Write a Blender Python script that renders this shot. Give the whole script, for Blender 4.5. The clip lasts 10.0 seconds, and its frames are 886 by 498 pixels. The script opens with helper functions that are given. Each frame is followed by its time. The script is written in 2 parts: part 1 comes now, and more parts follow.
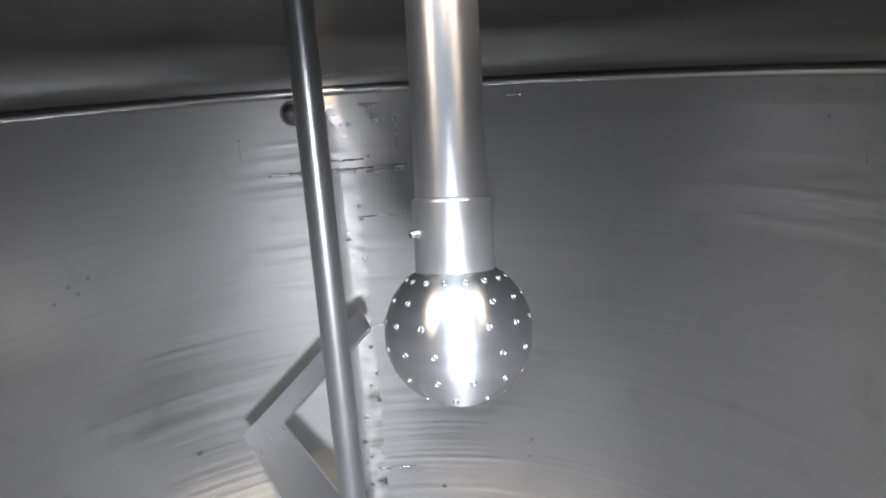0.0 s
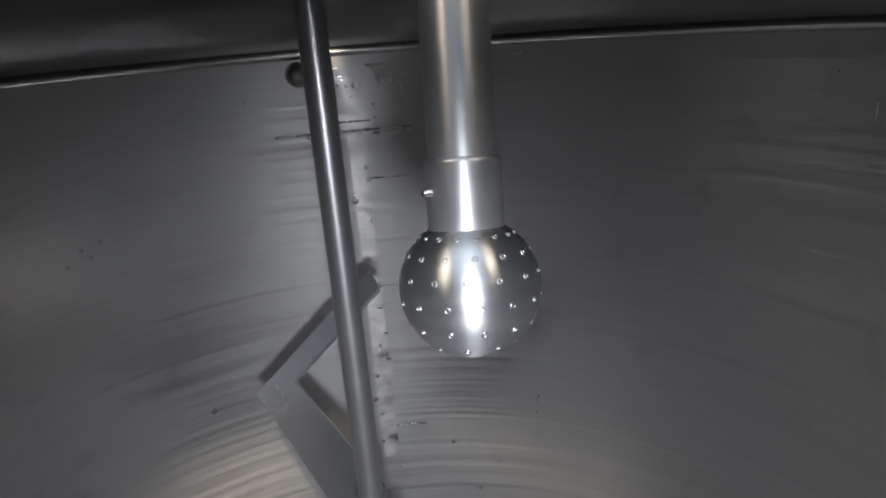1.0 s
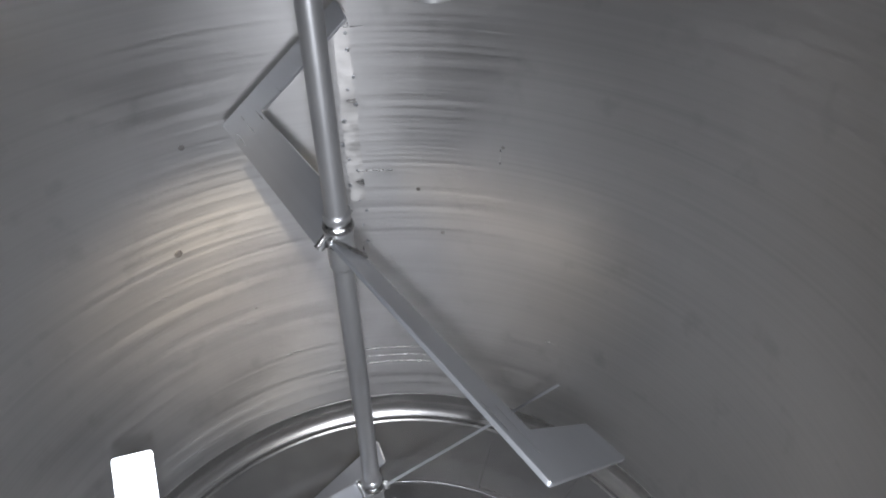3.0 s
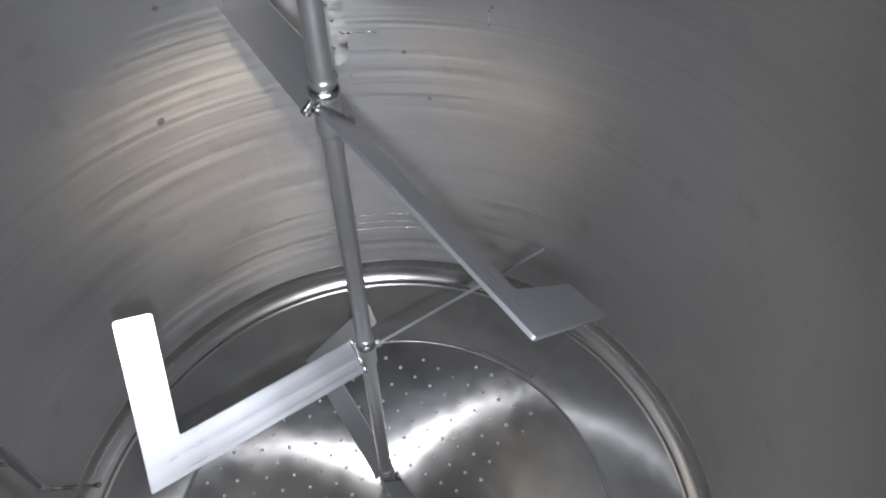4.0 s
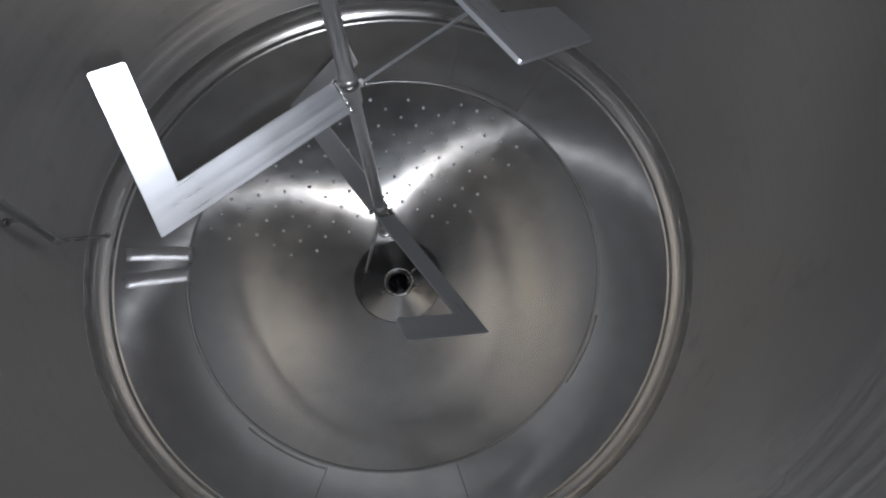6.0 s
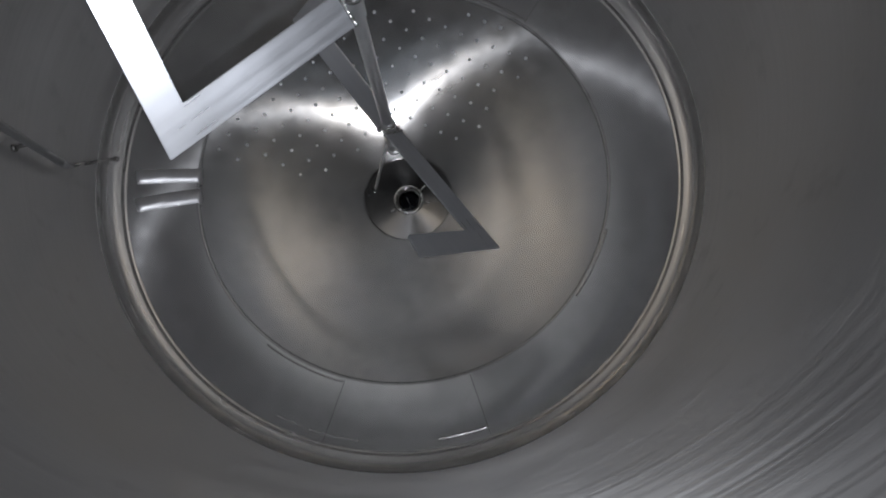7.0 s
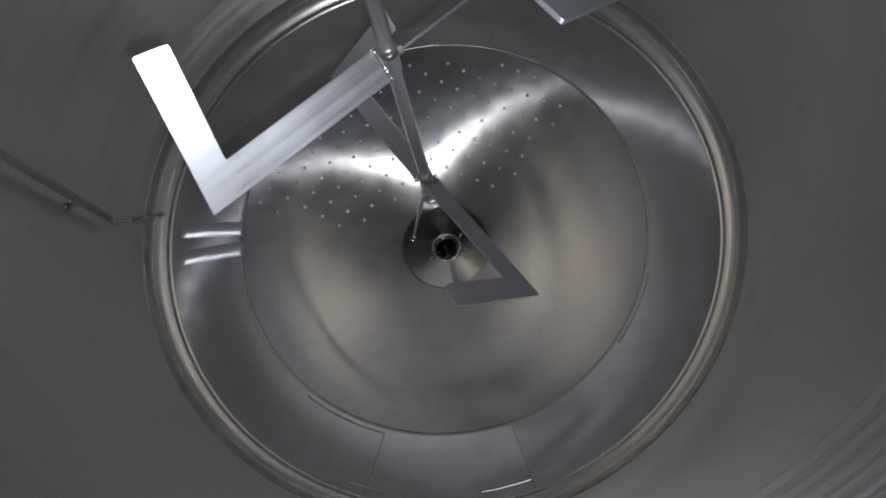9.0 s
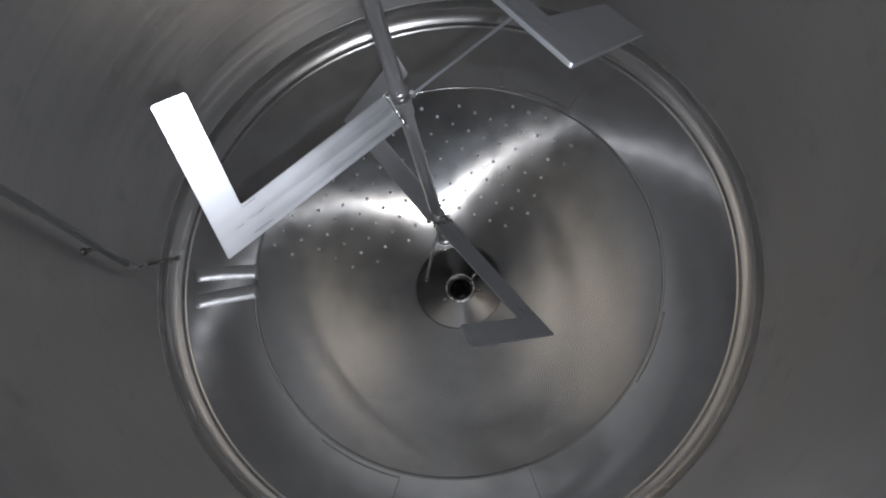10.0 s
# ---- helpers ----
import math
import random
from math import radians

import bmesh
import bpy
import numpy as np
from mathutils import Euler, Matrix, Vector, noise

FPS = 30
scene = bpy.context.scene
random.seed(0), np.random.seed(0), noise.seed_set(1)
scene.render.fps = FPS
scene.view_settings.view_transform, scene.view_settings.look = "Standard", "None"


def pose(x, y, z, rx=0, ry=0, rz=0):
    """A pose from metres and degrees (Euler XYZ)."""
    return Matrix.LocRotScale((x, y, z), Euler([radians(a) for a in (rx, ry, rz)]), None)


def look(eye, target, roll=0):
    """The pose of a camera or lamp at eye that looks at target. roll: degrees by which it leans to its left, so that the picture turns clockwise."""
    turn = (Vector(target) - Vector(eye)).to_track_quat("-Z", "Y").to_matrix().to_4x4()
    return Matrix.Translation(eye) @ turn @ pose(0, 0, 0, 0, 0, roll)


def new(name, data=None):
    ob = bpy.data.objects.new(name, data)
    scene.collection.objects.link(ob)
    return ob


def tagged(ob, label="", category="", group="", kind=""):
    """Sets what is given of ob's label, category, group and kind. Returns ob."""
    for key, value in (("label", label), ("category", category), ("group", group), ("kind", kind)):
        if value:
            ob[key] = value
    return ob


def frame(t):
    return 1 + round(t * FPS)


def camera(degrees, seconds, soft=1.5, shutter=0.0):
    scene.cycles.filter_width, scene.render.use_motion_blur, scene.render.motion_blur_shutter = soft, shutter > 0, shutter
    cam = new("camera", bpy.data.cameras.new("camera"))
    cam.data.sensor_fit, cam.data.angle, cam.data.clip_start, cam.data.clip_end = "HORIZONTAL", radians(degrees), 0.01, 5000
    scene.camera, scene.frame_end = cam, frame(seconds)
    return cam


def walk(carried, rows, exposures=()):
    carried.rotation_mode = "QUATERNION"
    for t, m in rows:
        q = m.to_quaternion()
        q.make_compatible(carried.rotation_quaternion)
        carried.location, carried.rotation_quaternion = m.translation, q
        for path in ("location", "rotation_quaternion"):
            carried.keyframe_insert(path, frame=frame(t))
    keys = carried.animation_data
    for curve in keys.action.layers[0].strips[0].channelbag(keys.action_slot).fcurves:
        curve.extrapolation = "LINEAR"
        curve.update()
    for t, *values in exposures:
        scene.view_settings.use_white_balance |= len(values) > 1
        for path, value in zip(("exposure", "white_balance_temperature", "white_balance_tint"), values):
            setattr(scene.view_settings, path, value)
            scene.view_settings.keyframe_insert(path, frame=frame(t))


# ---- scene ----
# ---- camera and its way ----
ROWS = [
    (0.0, 0.016, -0.779, 2.645, -8.81, -15.56, -3.67),
    (0.5, 0.019, -0.777, 2.657, -8.53, -16.46, -4.87),
    (1.0, 0.012, -0.790, 2.647, -8.01, -18.72, -4.41),
    (1.5, 0.008, -0.802, 2.634, -8.10, -23.51, -6.13),
    (2.0, 0.006, -0.808, 2.626, -8.37, -27.36, -5.65),
    (2.5, 0.006, -0.819, 2.615, -8.92, -31.93, -3.33),
    (3.0, 0.010, -0.823, 2.605, -9.85, -37.91, -1.10),
    (4.5, 0.002, -0.837, 2.610, -11.88, -53.70, -0.65),
    (5.0, 0.000, -0.840, 2.610, -11.98, -58.61, -1.45),
    (5.5, 0.000, -0.842, 2.610, -11.20, -63.90, -3.27),
    (6.0, -0.001, -0.848, 2.611, -12.45, -69.94, -2.42),
    (7.5, -0.002, -0.847, 2.616, -2.80, -77.40, -13.51),
    (8.0, 0.002, -0.848, 2.619, -1.87, -76.48, -14.69),
    (8.5, -0.008, -0.849, 2.619, -1.85, -74.67, -14.68),
    (9.0, -0.001, -0.842, 2.612, 0.96, -72.27, -17.59),
    (9.5, 0.001, -0.845, 2.615, 0.54, -69.50, -17.56),
    (10.0, 0.000, -0.839, 2.613, 1.08, -68.81, -18.36),
]
cam = camera(65.3, 10.0, soft=2.0)
walk(cam, [(t, pose(x, y, z, 90 + pitch, 0, yaw) @ pose(0, 0, 0, 0, 0, roll)) for t, x, y, z, yaw, pitch, roll in ROWS],
     exposures=[(0.0, 0.65), (0.2, 0.35), (0.4, 0.05), (0.7, -0.35), (1.0, -0.55), (1.5, -0.55), (2.0, -0.36), (2.5, 0.03), (3.0, 0.27), (4.5, 0.18), (5.0, -0.1), (5.5, -0.36), (7.5, -0.43), (10.0, -0.43)])

# ---- light: a torch held at the manhole, and the dim hall above it ----
world = bpy.data.worlds.new("hall")
scene.world = world
world.use_nodes = True
wbg = world.node_tree.nodes["Background"]
wbg.inputs[0].default_value = (0.72, 0.85, 1.0, 1)
wbg.inputs[1].default_value = 2.5

TORCH = (0.01, -0.90, 2.58)
lamp = bpy.data.lights.new("torch", "SPOT")
lamp.energy = 80
lamp.color = (0.885, 0.915, 1.0)
lamp.shadow_soft_size = 0.02
lamp.spot_size = radians(140)
lamp.spot_blend = 1.0
torch = new("torch", lamp)
torch.matrix_world = look(TORCH, (0.0, 0.10, 0.62))

# a warm hall lamp that shines in through the manhole
HALL_LAMP = (0.0, -1.2, 3.25)
hall = bpy.data.lights.new("hall_lamp", "AREA")
hall.shape, hall.size, hall.energy, hall.color = "DISK", 0.08, 88, (1.0, 0.84, 0.63)
hall_lamp = new("hall_lamp", hall)
hall_lamp.matrix_world = look(HALL_LAMP, (0.0, 0.7, 1.4))

# ---- materials ----


def steel(name, base=(0.60, 0.60, 0.60), rough=0.3, aniso=0.0, radial=False, streak=(2, 2, 40), streak_amt=0.08,
          blotch=3.0, blotch_amt=0.10, bump=0.02, bump_scale=(3, 3, 60), stain=0.0, metal=1.0, tone_range=(0.90, 1.08)):
    m = bpy.data.materials.new(name)
    m.use_nodes = True
    nt = m.node_tree
    b = nt.nodes["Principled BSDF"]
    b.inputs["Metallic"].default_value = metal
    co = nt.nodes.new("ShaderNodeTexCoord")

    def noise_tex(scale_vec, detail=4.0, k=1.0):
        mp = nt.nodes.new("ShaderNodeMapping")
        mp.inputs["Scale"].default_value = scale_vec
        nt.links.new(co.outputs["Object"], mp.inputs[0])
        n = nt.nodes.new("ShaderNodeTexNoise")
        n.inputs["Scale"].default_value = k
        n.inputs["Detail"].default_value = detail
        nt.links.new(mp.outputs[0], n.inputs["Vector"])
        return n.outputs["Fac"]

    def ranged(sock, lo, hi, a, z):
        r = nt.nodes.new("ShaderNodeMapRange")
        r.inputs[1].default_value, r.inputs[2].default_value, r.inputs[3].default_value, r.inputs[4].default_value = lo, hi, a, z
        nt.links.new(sock, r.inputs[0])
        return r.outputs[0]

    def math2(op, p, q):
        n = nt.nodes.new("ShaderNodeMath")
        n.operation = op
        for i, s in enumerate((p, q)):
            if isinstance(s, (int, float)):
                n.inputs[i].default_value = s
            else:
                nt.links.new(s, n.inputs[i])
        return n.outputs[0]

    fine = noise_tex(streak, 5)
    big = noise_tex((blotch,) * 3, 3)
    r1 = ranged(fine, 0.3, 0.7, -streak_amt, streak_amt)
    r2 = ranged(big, 0.3, 0.7, -blotch_amt, blotch_amt)
    total = math2("ADD", math2("ADD", r1, r2), rough)
    nt.links.new(total, b.inputs["Roughness"])
    tone = ranged(math2("ADD", math2("MULTIPLY", fine, 0.5), math2("MULTIPLY", big, 0.5)), 0.3, 0.7, *tone_range)
    if stain:
        spots = ranged(noise_tex((9, 9, 9), 6), 0.60, 0.78, 1.0, 1.0 - stain)
        tone = math2("MULTIPLY", tone, spots)
    col = nt.nodes.new("ShaderNodeVectorMath")
    col.operation = "SCALE"
    col.inputs[0].default_value = base
    nt.links.new(tone, col.inputs["Scale"])
    nt.links.new(col.outputs[0], b.inputs["Base Color"])
    if bump:
        bn = nt.nodes.new("ShaderNodeBump")
        bn.inputs["Strength"].default_value = bump
        bn.inputs["Distance"].default_value = 0.01
        h = math2("ADD", noise_tex(bump_scale, 3), math2("MULTIPLY", noise_tex((6, 6, 6), 2), 1.5))
        nt.links.new(h, bn.inputs["Height"])
        nt.links.new(bn.outputs[0], b.inputs["Normal"])
    if aniso:
        tg = nt.nodes.new("ShaderNodeTangent")
        tg.direction_type, tg.axis = "RADIAL", "Z"
        nt.links.new(tg.outputs[0], b.inputs["Tangent"])
        b.inputs["Anisotropic"].default_value = aniso
        b.inputs["Anisotropic Rotation"].default_value = 0.0 if radial else 0.25
    return m


wall_steel = steel("brushed_wall_steel", (0.51, 0.505, 0.498), 0.47, 0.80, False, (0.8, 0.8, 90), 0.10, 1.8, 0.08, 0.075, (0.7, 0.7, 48), 0.16, 0.88, (0.84, 1.12))
strip_steel = steel("ground_strip_steel", (0.50, 0.49, 0.475), 0.38, 0.93, False, (5, 5, 30), 0.10, 14.0, 0.12, 0.14, (10, 10, 40), 0.10, 0.95, (0.78, 1.18))
# base far below wall_steel: the weak light on the head is painted in
head_steel = steel("shade_dark_head_steel", (0.22, 0.214, 0.208), 0.45, 0.3, False, (6, 6, 20), 0.06, 3.0, 0.08, 0.03)
cone_steel = steel("bottom_plate_steel", (0.32, 0.319, 0.317), 0.18, 1.0, True, (14, 14, 14), 0.025, 2.6, 0.025, 0.006, (10, 10, 10), 0.14, 0.78, (0.84, 1.12))
ring_steel = steel("knuckle_steel", (0.50, 0.49, 0.475), 0.25, 0.3, False, (3, 3, 30), 0.02, 4.0, 0.02, 0.01)
rim_steel = steel("bottom_ring_steel", (0.60, 0.597, 0.592), 0.165, 1.0, True, (14, 14, 14), 0.015, 2.6, 0.015, 0.004, (10, 10, 10), 0.10, 0.82, (0.88, 1.10))
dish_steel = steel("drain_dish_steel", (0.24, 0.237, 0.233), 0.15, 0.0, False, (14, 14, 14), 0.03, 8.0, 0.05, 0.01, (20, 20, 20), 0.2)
knuckle_steel = steel("brushed_knuckle_steel", (0.41, 0.403, 0.393), 0.22, 0.0, False, (0.8, 0.8, 90), 0.05, 3.0, 0.03, 0.03, (0.7, 0.7, 60), 0.1, 0.90)
shaft_steel = steel("polished_shaft_steel", (0.57, 0.575, 0.58), 0.34, 0.30, False, (8, 8, 30), 0.006, 8.0, 0.01, 0.0, metal=0.90, tone_range=(0.95, 1.04))
pipe_steel = steel("satin_pipe_steel", (0.52, 0.52, 0.525), 0.40, 0.4, False, (20, 20, 120), 0.04, 10.0, 0.03, 0.01, metal=0.80)
# black for the added light blocker in the manhole
blocker_black = steel("blocker_black_mat", (0.03, 0.03, 0.03), 0.6, 0.0, False, (30, 30, 30), 0.05, 12.0, 0.05, 0.05, (90, 90, 90), metal=0.0)
blade_steel = steel("brushed_blade_steel", (0.50, 0.515, 0.54), 0.315, 0.0, False, (1.0, 60, 1), 0.045, 6.0, 0.04, 0.012, (2, 60, 1), 0.0, 0.84, (0.93, 1.05))
ball_steel = steel("turned_ball_steel", (0.58, 0.59, 0.60), 0.36, 0.75, False, (20, 20, 200), 0.03, 10.0, 0.03, 0.01, metal=0.94)
weld_steel = steel("weld_bead_steel", (0.58, 0.58, 0.57), 0.25, 0.0, False, (30, 30, 30), 0.08, 12.0, 0.06, 0.25, (90, 90, 90))
# near-black base: shade of pipe and nozzle recesses; dims the neck's glare
shade_steel = steel("shade_dark_steel", (0.10, 0.10, 0.11), 0.4, 0.0, False, (30, 30, 30), 0.06, 12.0, 0.05, 0.02)
stain_steel = steel("stained_steel", (0.34, 0.325, 0.31), 0.5, 0.0, False, (30, 30, 30), 0.05, 12.0, 0.05, 0.0, metal=0.9)

# ---- helpers for meshes ----


def part(name, bm, material, parent=None, label=""):
    me = bpy.data.meshes.new(name)
    bm.normal_update()
    bm.to_mesh(me)
    bm.free()
    me.materials.append(material)
    ob = new(name, me)
    if parent is not None:
        ob.parent = parent
    if label:
        ob["label"] = label
    return ob


def smooth(bm, on=True):
    for f in bm.faces:
        f.smooth = on
    return bm


def lathe(profile, n=128, closed=False, centre=(0, 0, 0)):
    """Turn (r, z) pairs about the upright axis."""
    bm = bmesh.new()
    rings = []
    held = []
    pts = [Vector(p) for p in profile]
    count = len(pts)

    def sharp(k):
        """Whether the profile turns hard at this point, so that its sides keep their own shading."""
        if not closed and k in (0, count - 1):
            return False
        a, b = pts[k] - pts[k - 1], pts[(k + 1) % count] - pts[k]
        return a.length > 0 and b.length > 0 and a.angle(b) > radians(14)
    for k in range(count if closed else count - 1):
        p, q = pts[k], pts[(k + 1) % count]
        held.append(tuple(p))
        if (q - p).length > 0.012:
            d = (q - p).normalized() * 0.0012
            held += ([tuple(p + d)] if sharp(k) else []) + ([tuple(q - d)] if sharp((k + 1) % count) else [])
    if not closed:
        held.append(profile[-1])
    for r, z in held:
        rings.append([bm.verts.new((centre[0] + r * math.cos(a), centre[1] + r * math.sin(a), centre[2] + z))
                      for a in (2 * math.pi * i / n for i in range(n))])
    pairs = list(zip(rings, rings[1:])) + ([(rings[-1], rings[0])] if closed else [])
    for p, q in pairs:
        for i in range(n):
            j = (i + 1) % n
            bm.faces.new((p[i], p[j], q[j], q[i]))
    return smooth(bm)


def rounded(points, steps=6, radius=0.03):
    """A profile with its inner corners rounded."""
    out = [points[0]]
    for a, b, c in zip(points, points[1:], points[2:]):
        a, b, c = Vector(a), Vector(b), Vector(c)
        p, q = b + (a - b).normalized() * min(radius, (a - b).length * .45), b + (c - b).normalized() * min(radius, (c - b).length * .45)
        for k in range(steps + 1):
            s = k / steps
            out.append(tuple(p * (1 - s) ** 2 + b * 2 * s * (1 - s) + q * s * s))
    return out + [points[-1]]


def tube(path, radius, n=16, cap=True):
    """A round bar along a list of points."""
    bm = bmesh.new()
    pts = [Vector(p) for p in path]
    rings = []
    for i, p in enumerate(pts):
        d = (pts[min(i + 1, len(pts) - 1)] - pts[max(i - 1, 0)]).normalized()
        s = d.orthogonal().normalized() if i == 0 else (rings_s - d * rings_s.dot(d)).normalized()
        rings_s = s
        u = d.cross(s)
        rad = radius[i] if isinstance(radius, (list, tuple)) else radius
        rings.append([bm.verts.new(p + (s * math.cos(a) + u * math.sin(a)) * rad) for a in (2 * math.pi * k / n for k in range(n))])
    for p, q in zip(rings, rings[1:]):
        for k in range(n):
            j = (k + 1) % n
            bm.faces.new((p[k], p[j], q[j], q[k]))
    smooth(bm)
    if cap:
        bm.faces.new(rings[0][::-1])
        bm.faces.new(rings[-1])
    return bm


def plate(outline, thick, bevel=0.002):
    """A flat plate cut to an outline in its own x-y plane."""
    bm = bmesh.new()
    top = [bm.verts.new((x, y, thick / 2)) for x, y in outline]
    low = [bm.verts.new((x, y, -thick / 2)) for x, y in outline]
    bm.faces.new(top)
    bm.faces.new(low[::-1])
    n = len(outline)
    for i in range(n):
        j = (i + 1) % n
        bm.faces.new((top[j], top[i], low[i], low[j]))
    bmesh.ops.recalc_face_normals(bm, faces=bm.faces)
    if bevel:
        bmesh.ops.bevel(bm, geom=bm.edges[:], offset=bevel, segments=2, affect="EDGES", profile=0.5)
    return bm


# ---- the vessel ----
SEAM, PAN_R, PAN_Z = 2.574, 0.73, 0.2795


def on_cone(r):
    """Height of the bottom's surface at a radius: a slightly dished cone and a slightly crowned outer ring."""
    d, e = r - 0.174, r - 0.732
    return 0.010 + 0.456 * d + 0.052 * d * d if r < 0.7305 else 0.2840 + 0.4525 * e - 0.124 * e * e


RIM = [(0.732 + 0.217 * k / 14, on_cone(0.732 + 0.217 * k / 14)) for k in range(15)]
PAN = [(0.174 + 0.556 * k / 24, on_cone(0.174 + 0.556 * k / 24)) for k in range(25)]
KNUCKLE = [(0.949, 0.3765), (0.951, 0.386), (0.953, 0.3925)]
KNUCKLE += [(0.953 + 0.094 * (math.sin(radians(a)) - 0.5), 0.3945 + 0.094 * (0.866 - math.cos(radians(a)))) for a in range(30, 91, 5)]

wall = tagged(part("wall", lathe([(1.0, 0.476), (1.0, 1.2), (1.0, 1.9), (1.0, SEAM), (1.004, SEAM), (1.004, 0.476)], 192, True), wall_steel),
              "curved brushed stainless steel tank wall with faint scratches", "tank wall", kind="structure")
floor = tagged(part("floor", lathe(PAN + [(PAN_R, PAN_Z - 0.01), (0.174, -0.01)], 192, True), cone_steel),
               "shallow conical stainless steel tank bottom with dimples", "tank bottom", kind="structure")
skirt = tagged(part("floor_rim", lathe(RIM + [(0.953, 0.363), (0.732, 0.268)], 192, True), rim_steel),
               "sloping stainless steel outer ring of the tank bottom", "tank bottom", kind="structure")

knuckle = tagged(part("floor_knuckle", lathe(KNUCKLE + [(1.01, 0.476), (1.0, 0.42), (0.975, 0.385), (0.949, 0.366)], 192, True), knuckle_steel),
                 "rounded stainless steel knuckle between tank wall and bottom", "tank bottom", kind="structure")
part("seam", lathe([(0.9435, 0.3745), (0.945, 0.3775), (0.948, 0.3795), (0.9505, 0.3815), (0.9512, 0.3835)], 192), ring_steel, knuckle)


def at(r, deg, z):
    return Vector((r * math.cos(radians(deg)), r * math.sin(radians(deg)), z))


def arc(r, z, a0, a1, n=24):
    return [at(r, a0 + (a1 - a0) * i / n, z) for i in range(n + 1)]


def head():
    prof = rounded([(1.0, SEAM + 0.004), (1.0, SEAM + 0.05), (0.93, SEAM + 0.125), (0.55, 2.82), (0.02, 2.88)], 6, 0.06)
    fine = []
    for a, b in zip(prof, prof[1:]):
        k = max(1, int((Vector(b) - Vector(a)).length / 0.03))
        fine += [tuple(Vector(a).lerp(Vector(b), i / k)) for i in range(k)]
    bm = lathe(fine + [prof[-1]], 192)
    gone = [f for f in bm.faces if (f.calc_center_median() - Vector((0, -0.74, f.calc_center_median().z))).length < 0.21]
    bmesh.ops.delete(bm, geom=gone, context="FACES")
    bmesh.ops.reverse_faces(bm, faces=bm.faces)
    return bm


ceiling = tagged(part("ceiling", head(), head_steel), "domed stainless steel tank head with an open manhole, shade put into its colour", "tank head", kind="structure")
# unseen neck, coloured dark to cut its reflection in the spray ball
neck = tagged(part("manhole_neck", lathe([(0.215, 2.735), (0.215, 2.95), (0.222, 2.95), (0.222, 2.735)], 64, True, (0, -0.74, 0)), shade_steel),
              "short round stainless steel manhole neck, open", "manhole", kind="structure")
part("seam", lathe([(1.0, SEAM - 0.007), (0.995, SEAM - 0.004), (0.991, SEAM + 0.002), (0.992, SEAM + 0.010), (0.996, SEAM + 0.016), (1.0, SEAM + 0.018)], 192), ring_steel, wall)
part("seam", lathe([(1.0, SEAM + 0.045), (0.998, SEAM + 0.047), (0.998, SEAM + 0.052), (0.996, SEAM + 0.056)], 192), ring_steel, ceiling)
part("seam", lathe([(0.726, on_cone(0.726) - 0.001), (0.728, 0.2812), (0.732, 0.2847), (0.736, 0.2863)], 192), cone_steel, floor)


def worm(path, radius, wobble, seed, n=8):
    """A weld bead: a thin bar whose thickness ripples."""
    rnd = random.Random(seed)
    return tube(path, [radius * (1 + wobble * (rnd.random() - 0.5)) for _ in path], n)


# beads low on the wall and radial seams of the ring plates
for z, proud in ((0.612, 0.0004), (0.545, 0.0005)):
    part("seam", lathe([(1.0003, z - 0.012), (1.0 - proud, z - 0.004), (1.0 - proud, z + 0.004), (1.0003, z + 0.012)], 192), wall_steel, wall)
for deg in (37.0, 59.0, -87.0, -119.6):
    part("seam", worm([at(0.742 + 0.2 * k / 20, deg, on_cone(0.742 + 0.2 * k / 20) + 0.0002) for k in range(21)], 0.0011, 0.6, int(deg + 300)), cone_steel, skirt)

# weld repairs on the wall; arcs at z 0.665 to 0.74 shape reflection ripples
for z, a0, a1, rad in ((2.382, 78, 98, 0.0035), (2.372, 79, 84, 0.0045), (2.405, 84, 92, 0.003), (2.255, 79, 86, 0.002), (1.505, 80, 86, 0.0025),
                       (1.95, 83, 87, 0.002), (2.545, 61, 63, 0.0025), (0.889, 48.0, 50.3, 0.002), (0.80, 101.4, 104.5, 0.002), (0.648, 93.2, 97, 0.003), (0.74, 76, 92, 0.0025), (0.70, 72, 94, 0.002), (0.665, 74, 90, 0.0025)):
    part("weld_and_glint_bead", worm(arc(1.0005, z, a0, a1, 40), rad, 0.9, int(z * 1000)), weld_steel, wall)
for deg, z0, z1 in ((17.5, 2.415, 2.452), (61.3, 1.55, 1.60), (79.2, 2.43, 2.505), (101.5, 2.43, 2.48), (86.5, 1.2, 1.24)):
    part("weld_and_glint_bead", worm([at(1.0005, deg, z0 + (z1 - z0) * i / 16) for i in range(17)], 0.002, 0.9, int(z0 * 100)), weld_steel, wall)


def curved_plate(a0, a1, z0, z1, proud, n=24):
    """A thin plate lying on the inside of the wall, with ragged upright edges."""
    rnd = random.Random(int(a0 * 10))
    bm = bmesh.new()
    rows = []
    steps = max(2, int((z1 - z0) / 0.02))
    for k in range(steps + 1):
        z = z0 + (z1 - z0) * k / steps
        e0, e1 = a0 + rnd.uniform(-.12, .12), a1 + rnd.uniform(-.12, .12)
        rows.append([bm.verts.new(at(1.0 - proud, e0 + (e1 - e0) * i / n, z)) for i in range(n + 1)])
    for p, q in zip(rows, rows[1:]):
        for i in range(n):
            bm.faces.new((p[i + 1], p[i], q[i], q[i + 1]))
    return smooth(bm)


# the ground-down upright weld of the wall, and a patch plate below the head
part("ground_strip", curved_plate(85.2, 87.7, 1.40, 2.37, 0.0008), strip_steel, wall, "ground upright weld strip of brighter steel")
part("patch_plate", curved_plate(79.6, 92.5, 2.385, 2.545, 0.0008, 40), strip_steel, wall, "welded patch plate of brighter steel")


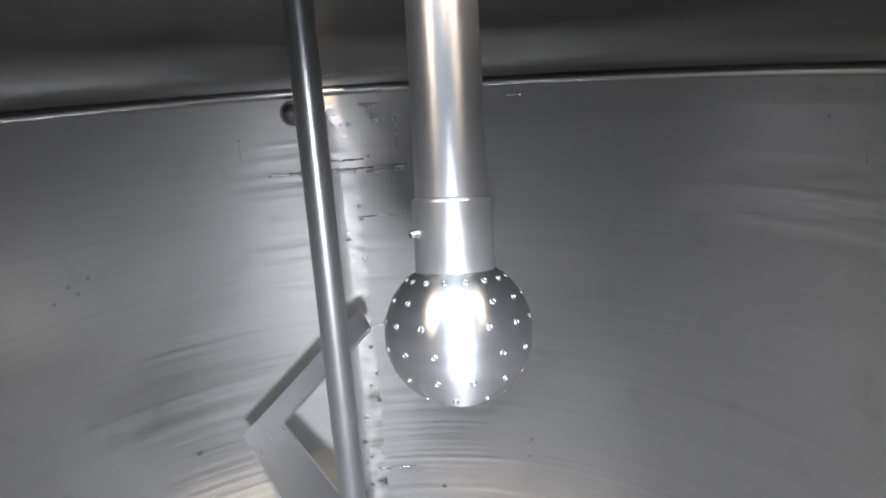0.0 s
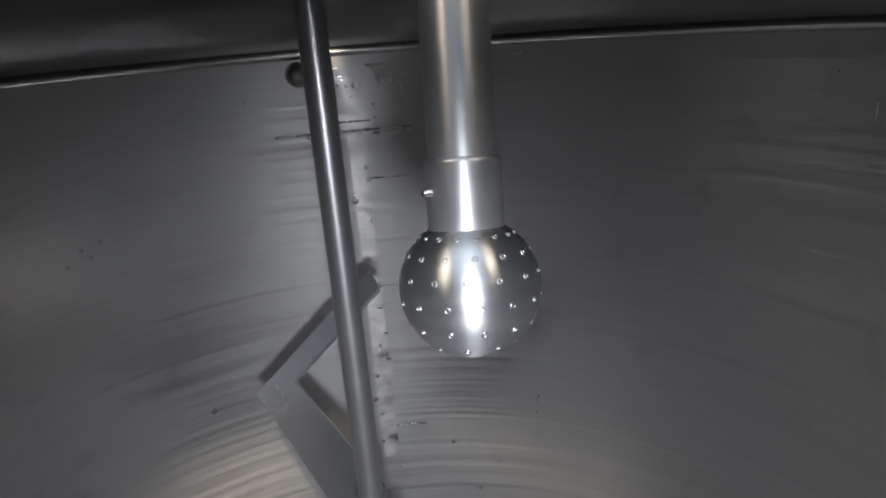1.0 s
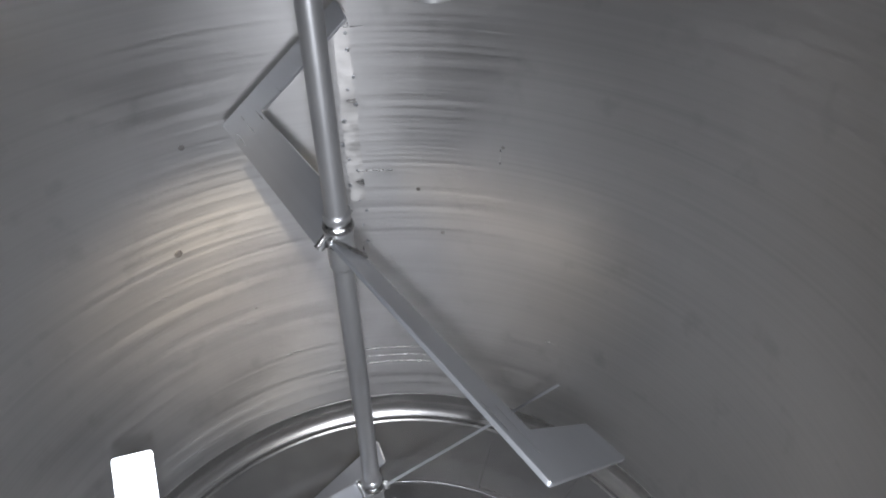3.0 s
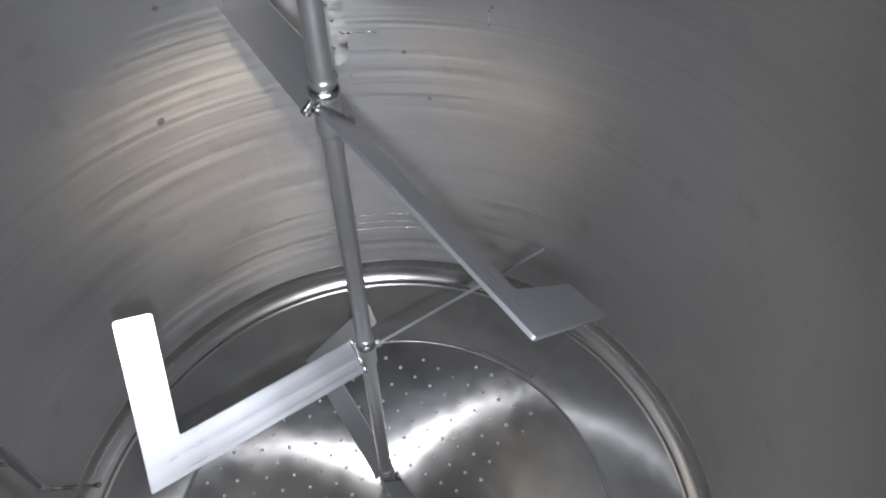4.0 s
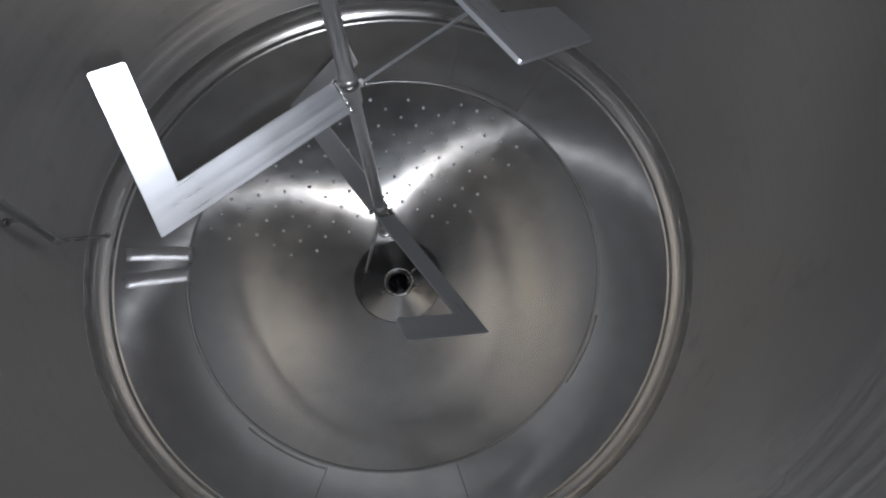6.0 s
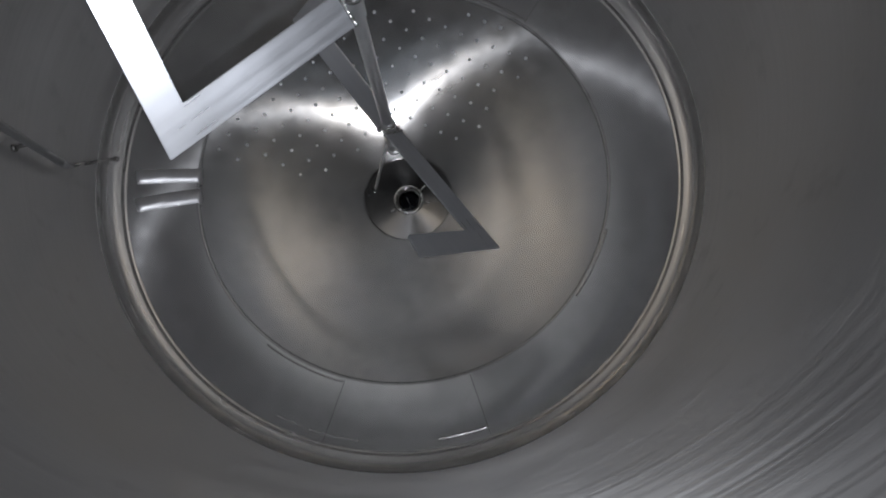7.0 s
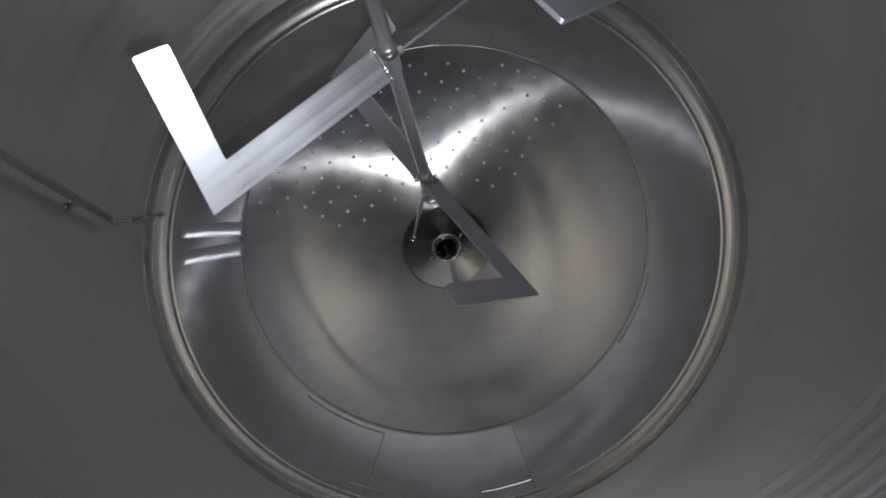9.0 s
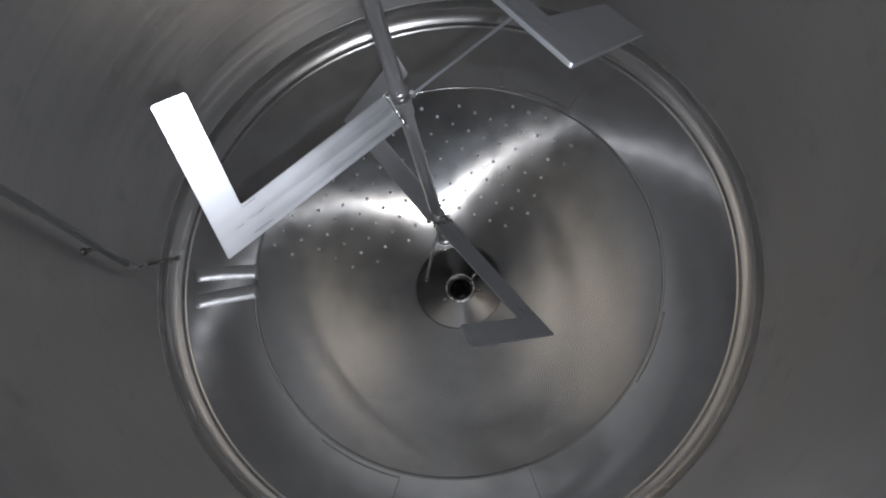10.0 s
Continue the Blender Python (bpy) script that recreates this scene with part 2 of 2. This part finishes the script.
def knob(r, h, n=10):
    """A low rounded lump, standing on its own x-y plane."""
    bm = bmesh.new()
    rings = [[bm.verts.new((r * math.cos(t) * math.cos(a), r * math.cos(t) * math.sin(a), h * math.sin(t))) for a in (2 * math.pi * i / n for i in range(n))]
             for t in (-0.25, 0.35, 0.8, 1.2)]
    top = bm.verts.new((0, 0, h))
    for p, q in zip(rings, rings[1:]):
        for i in range(n):
            bm.faces.new((p[i], p[(i + 1) % n], q[(i + 1) % n], q[i]))
    for i in range(n):
        bm.faces.new((rings[-1][i], rings[-1][(i + 1) % n], top))
    return smooth(bm)


def mesh_of(name, bm, material):
    me = bpy.data.meshes.new(name)
    bm.normal_update()
    bm.to_mesh(me)
    bm.free()
    me.materials.append(material)
    return me


def put(name, me, parent, place, normal, size=1.0):
    ob = new(name, me)
    ob.parent = parent
    q = Vector(normal).to_track_quat("Z", "Y").to_matrix().to_4x4()
    ob.matrix_basis = Matrix.Translation(place) @ q @ Matrix.Diagonal((size, size, size, 1))
    return ob


spot_mesh = mesh_of("weld_spot", knob(0.006, 0.0022), blade_steel)
rnd = random.Random(5)
SPOTS = [(60.9, 1.606), (75.7, 1.436), (125, 2.179), (71.5, 1.272), (118.6, 1.365), (113.45, 1.686), (126, 2.20), (123.5, 2.21), (128, 2.17), (108.2, 1.055), (21.9, 2.496)]
SPOTS += [(79.5 + 1.25 * k + rnd.uniform(-.2, .2), 2.497 + rnd.uniform(-.004, .004)) for k in range(8)]
SPOTS += [(79 + 1.1 * k + rnd.uniform(-.3, .3), 2.378 + rnd.uniform(-.006, .006)) for k in range(14)]
SPOTS += [(rnd.uniform(85.2, 88.2), 1.25 + 0.052 * k + rnd.uniform(-.015, .015)) for k in range(21)]
dent_mesh = mesh_of("dent", knob(0.006, 0.0005, 14), stain_steel)
for k, (deg, z) in enumerate(SPOTS):
    put("weld_spot", dent_mesh if k < 11 else spot_mesh, wall, at(1.0, deg, z), -at(1, deg, 0), (2.2 if k == 4 else 1.5 if k == 5 else rnd.uniform(0.6, 1.25)))

# radial straps, lap plates and tacks on the outer ring of the bottom
for (r0, d0), (r1, d1) in (((0.935, 166.2), (0.738, 164.0)), ((0.935, 172.6), (0.738, 170.0))):
    pts = [at(r0 + (r1 - r0) * k / 12, d0 + (d1 - d0) * k / 12, on_cone(r0 + (r1 - r0) * k / 12) - 0.0460) for k in range(13)]
    part("strap", worm(pts, 0.050, 0.012, int(d0 * 7), 64), pipe_steel, skirt)
for r, a0, a1 in ((0.748, 37, 59), (0.748, -142, -120), (0.742, -52, -32), (0.918, -123, -113), (0.915, -97, -87), (0.915, -130, -126)):
    part("weld_and_glint_bead", worm(arc(r, on_cone(r) + 0.0005, a0, a1, 30), 0.003, 0.5, int(a0 + 400)), ring_steel, skirt)

# dimples of the heating jacket, in a square grid over the far half of the bottom
dimple_mesh = mesh_of("dimple", knob(0.0068, 0.0030), blade_steel)
slope = math.atan2(PAN_Z - 0.006, PAN_R - 0.174)
for i in range(-14, 15):
    for j in range(-14, 15):
        x, y = 0.067 * i, 0.067 * j
        c, d = math.cos(radians(49)), math.sin(radians(49))
        x, y = x * c - y * d + 0.018, x * d + y * c + 0.005
        r, deg = math.hypot(x, y), math.degrees(math.atan2(y, x))
        if 0.27 < r < 0.692 and 26 < deg < 158:
            put("dimple", dimple_mesh, floor, at(r, deg, on_cone(r)), -at(math.sin(slope), deg, -math.cos(slope)), rnd.uniform(0.8, 1.15))

# short rubbed scratches on the bottom
for k in range(9):
    r, deg = 0.385 + 0.012 * (k % 5), 70 - 2.2 * k
    part("scratch", tube([at(r + 0.03 * i, deg - 3.0 * i, on_cone(r + 0.03 * i) + 0.0002) for i in range(3)], 0.0007, 6), weld_steel, floor)

# ---- the drain ----
drain = tagged(new("drain_outlet"), "round stainless steel drain outlet at the lowest point of the bottom", "drain")
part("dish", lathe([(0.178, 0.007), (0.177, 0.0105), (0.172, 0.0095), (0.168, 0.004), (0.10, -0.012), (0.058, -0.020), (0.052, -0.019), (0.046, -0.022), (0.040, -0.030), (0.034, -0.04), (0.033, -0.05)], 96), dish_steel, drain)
# shade inside the pipe comes from its dark base colour
part("pipe", lathe([(0.033, -0.05), (0.031, -0.08), (0.030, -0.22), (0.001, -0.22)], 64), shade_steel, drain, "inside of the outlet pipe, its shade put into the colour")
part("pin", tube([(0.004, -0.004, -0.14), (-0.006, 0.022, -0.06)], 0.0018, 8), ring_steel, drain)
part("weld_and_glint_bead", worm(arc(0.0555, -0.0188, 0, 360, 60), 0.004, 0.7, 3), weld_steel, drain)
for deg in (196, 330, 20):
    part("weld_spot", worm([at(0.060, deg, -0.019), at(0.075, deg + 6, -0.016), at(0.085, deg + 4, -0.014)], 0.004, 0.6, deg), weld_steel, drain)

# ---- the agitator ----
agitator = tagged(new("agitator"), "stainless steel agitator with an upright shaft and six L-shaped paddles", "agitator")
part("shaft", lathe([(0.001, 0.60), (0.0165, 0.60), (0.0165, 2.0), (0.0165, 2.87), (0.001, 2.87)], 48), shaft_steel, agitator)


def paddle(z, turn, tilt, L, B):
    """An L-shaped plate welded to the hub, tilted about its arm."""
    w, wb, lean = 0.076, 0.072, radians(-13.7)
    u, v = Vector((1, 0)), Vector((0, 1))
    d, e = u * math.sin(lean) + v * math.cos(lean), u * math.cos(lean) - v * math.sin(lean)
    A = u * L - v * w / 2
    I = A - e * wb + d * ((w - wb * math.sin(lean)) / math.cos(lean))
    tip, tin = A + d * B, A + d * B - e * wb

    def soft(p, a, b, r):
        """A corner of the outline, cut round."""
        p1, p2 = p + (a - p).normalized() * r, p + (b - p).normalized() * r
        return [tuple(p1 * (1 - s) ** 2 + p * 2 * s * (1 - s) + p2 * s * s) for s in (0, .33, .67, 1)]
    r0, r1 = Vector((0.017, -w / 2)), Vector((0.017, w / 2))
    pts = [tuple(r0)] + soft(A, r0, tip, .006) + soft(tip, A, tin, .008) + soft(tin, tip, I, .008) + soft(I, tin, r1, .005) + [tuple(r1)]
    ob = part("paddle", plate(pts, 0.006, 0.0012), blade_steel, agitator)
    ob.matrix_basis = pose(0, 0, z, 0, 0, turn) @ pose(0, 0, 0, tilt, 0, 0)
    for side in (-1, 1):
        bead = part("weld_and_glint_bead", worm([(0.021, -w / 2 + w * k / 16, side * 0.004) for k in range(17)], 0.0045, 0.5, int(turn) + side), weld_steel, ob)
    for y in (-w / 2, w / 2):
        part("weld_end", tube([(0.015, y * 0.95, 0), (0.022, y, 0), (0.030, y * 0.99, 0)], [0.002, 0.0032, 0.0015], 10), shaft_steel, ob)
    return ob


HUBS = [(1.994, ((1.989, 293.5, -46, 0.494, 0.345), (2.003, 111, 136, 0.482, 0.328))),
        (1.350, ((1.346, 203.2, 136, 0.491, 0.338), (1.350, 23.5, -59, 0.481, 0.334))),
        (0.702, ((0.699, 293, 134, 0.486, 0.318), (0.705, 111, 131, 0.490, 0.330)))]
for z, arms in HUBS:
    hub = part("hub", lathe(rounded([(0.0164, z + 0.034), (0.022, z + 0.032), (0.0225, z + 0.018), (0.0205, z + 0.014), (0.0205, z - 0.044), (0.0164, z - 0.05)], 4, 0.003), 48), shaft_steel, agitator)
    part("ring", lathe([(0.0166, z + 0.036), (0.0215, z + 0.034), (0.0235, z + 0.028), (0.0215, z + 0.022), (0.0166, z + 0.020)], 48), weld_steel, hub)
    part("collar", lathe([(0.0166, z + 0.052), (0.0195, z + 0.050), (0.0205, z + 0.046), (0.0195, z + 0.038), (0.0168, z + 0.036)], 48), shaft_steel, hub)
    for arm in arms:
        paddle(*arm)

# foot bearing under the shaft
bearing = tagged(new("foot_bearing"), "small stainless steel steady bearing ring with a rod leg", "bearing")
part("sleeve", lathe([(0.012, 0.60), (0.019, 0.60), (0.019, 0.545), (0.012, 0.54), (0.012, 0.60)], 40), shaft_steel, bearing)
part("ring", lathe([(0.0195, 0.552), (0.0245, 0.552), (0.026, 0.545), (0.0245, 0.538), (0.0195, 0.538), (0.0195, 0.552)], 40), shaft_steel, bearing)
part("leg", tube([at(0.023, 147, 0.543), at(0.07, 147, 0.33), at(0.136, 147, 0.004)], 0.0055, 14), shaft_steel, bearing)
part("foot", lathe([(0.001, -0.008), (0.010, -0.008), (0.011, 0.002), (0.007, 0.010), (0.001, 0.012)], 20, False, at(0.137, 147, 0)), weld_steel, bearing)

# ---- spray ball ----
BX, BY, BZ, BR = 0.062, -0.511, 2.533, 0.0325
spray = tagged(new("spray_ball"), "stainless steel cleaning spray ball hanging on a pipe", "spray ball")
ball = part("ball", lathe([(BR * math.sin(a), BZ - BR * math.cos(a)) for a in (math.pi * (0.005 + 0.80 * k / 40) for k in range(41))] + [(0.0176, BZ + 0.0272), (0.0165, BZ + 0.022)], 72, False, (BX, BY, 0)), ball_steel, spray)
part("sleeve", lathe([(0.0165, BZ + 0.020), (0.0174, BZ + 0.022), (0.0174, BZ + 0.0580), (0.0158, BZ + 0.0590)], 56, False, (BX, BY, 0)), pipe_steel, spray)
part("pipe", lathe([(0.0156, BZ + 0.05), (0.0156, 2.90)], 56, False, (BX, BY, 0)), pipe_steel, spray)
pin = part("pin", lathe([(0.0005, 0.004), (0.0016, 0.0035), (0.002, 0.002), (0.002, -0.006)], 12), weld_steel, spray)
pin.matrix_basis = Matrix.Translation((BX - 0.0165, BY - 0.006, BZ + 0.044)) @ Vector((-0.95, -0.3, 0)).to_track_quat("Z", "Y").to_matrix().to_4x4()
hole_bm = lathe([(0.0019, -0.0002), (0.0017, 0.0004), (0.0012, 0.0005), (0.0009, 0.0001), (0.0008, -0.002), (0.00005, -0.002)], 14)
hole_mesh = mesh_of("spray_hole", hole_bm, ball_steel)
for lat, n, off in ((48, 16, 0), (30, 14, 8), (12, 14, 0), (-8, 14, 10), (-30, 12, 0), (-52, 9, 12)):
    for k in range(n):
        a, b = radians(lat), 2 * math.pi * k / n + radians(off)
        nrm = Vector((math.cos(a) * math.cos(b), math.cos(a) * math.sin(b), math.sin(a)))
        put("spray_hole", hole_mesh, ball, Vector((BX, BY, BZ)) + nrm * BR, nrm, 0.8)

# the pipe of the spray ball leans a little
spray.matrix_basis = Matrix.Translation((BX, BY, BZ)) @ pose(0, 0, 0, -11, 2.3, 0) @ Matrix.Scale(0.96, 4) @ Matrix.Translation((-BX, -BY, -BZ))

# ---- temperature probe on the wall ----
probe = tagged(new("temperature_probe"), "thin steel temperature probe pipe clipped along the tank wall", "probe")
P0, P1, P2 = at(0.954, 171.4, 2.62), at(0.954, 171.4, 0.722), Vector((-0.918, 0.272, 0.434))
bend = [P1 + (P0 - P1).normalized() * 0.03, P1 + (P0 - P1).normalized() * 0.008 + (P2 - P1).normalized() * 0.004, P1 + (P2 - P1).normalized() * 0.03]
part("pipe", tube([P0, bend[0]], 0.0115, 20), shaft_steel, probe)
part("elbow", tube([bend[0] + Vector((0, 0, .004)), *bend[1:]], [0.0115, 0.010, 0.006], 16), shaft_steel, probe)
part("rod", tube([bend[2], P2], 0.0055, 14), ring_steel, probe)
part("tip", tube([P2 + (P2 - P1).normalized() * t for t in (-0.012, -0.010, 0.002, 0.004)], [0.006, 0.009, 0.009, 0.005], 14), ring_steel, probe)
for z in (0.90, 1.75, 2.45):
    br = part("bracket", tube([at(0.948, 171.4, z), at(1.001, 171.4 + 0.4, z)], 0.006, 12), head_steel, probe)
    part("foot", tube([at(0.992, 171.8, z), at(1.0, 171.8, z)], 0.011, 14), head_steel, br)

# ---- fittings in the head ----
nozzle = tagged(new("head_nozzle"), "round open nozzle socket in the tank head", "nozzle")
NZ = (-0.055, 0.912)
nm = Matrix.Translation((NZ[0], NZ[1], 2.712)) @ pose(0, 0, 0, -24, 0, 0)
# cap is a dark disc that stands in for the shaded opening
for nme, prof, mat in (("socket", [(0.062, 0.03), (0.070, 0.03), (0.072, -0.004), (0.068, -0.008), (0.062, -0.004), (0.061, 0.02), (0.0605, 0.03)], ring_steel), ("cap", [(0.061, 0.02), (0.03, 0.022), (0.001, 0.022)], shade_steel)):
    ob = part(nme, lathe(prof, 48), mat, nozzle)
    ob.matrix_basis = nm
ob = part("tab", tube([(-0.03, -0.01, 0.01), (-0.026, 0.03, 0.012)], 0.004, 10), ring_steel, nozzle)
ob.matrix_basis = nm
boss = tagged(new("wall_boss"), "small round steel boss welded below the seam", "fitting")
for nme, prof in (("body", [(0.026, 0.0), (0.026, 0.012), (0.022, 0.020), (0.012, 0.026), (0.001, 0.027)]), ("rim", [(0.030, -0.002), (0.031, 0.004), (0.027, 0.007), (0.025, 0.006)])):
    ob = part(nme, lathe(prof, 32), head_steel, boss)
    ob.matrix_basis = Matrix.Translation(at(1.0, 93.6, 2.532)) @ (-at(1, 93.6, 0)).to_track_quat("Z", "Y").to_matrix().to_4x4()

# ---- unseen dark column added in the manhole, blocks hall light like a held phone ----
blocker = tagged(new("hall_light_blocker"), "unseen dark column in the open manhole, added to block hall light", "lamp")
part("blocker_column", lathe(rounded([(0.001, 2.70), (0.034, 2.70), (0.038, 2.74), (0.038, 3.06), (0.032, 3.09), (0.001, 3.09)], 4, 0.01), 40, False, (0.006, -0.905, 0)), blocker_black, blocker)
part("blocker_end", tube([(0.006, -0.905, 2.715), (0.007, -0.905, 2.67), (0.010, -0.905, 2.635), (0.010, -0.905, 2.62)], [0.018, 0.020, 0.026, 0.027], 24), blocker_black, blocker)
# side block added to keep hall light off the spray ball
box = part("blocker_box", plate([(-0.020, -0.045), (0.022, -0.045), (0.022, 0.045), (-0.020, 0.045)], 0.05, 0.006), blocker_black, blocker)
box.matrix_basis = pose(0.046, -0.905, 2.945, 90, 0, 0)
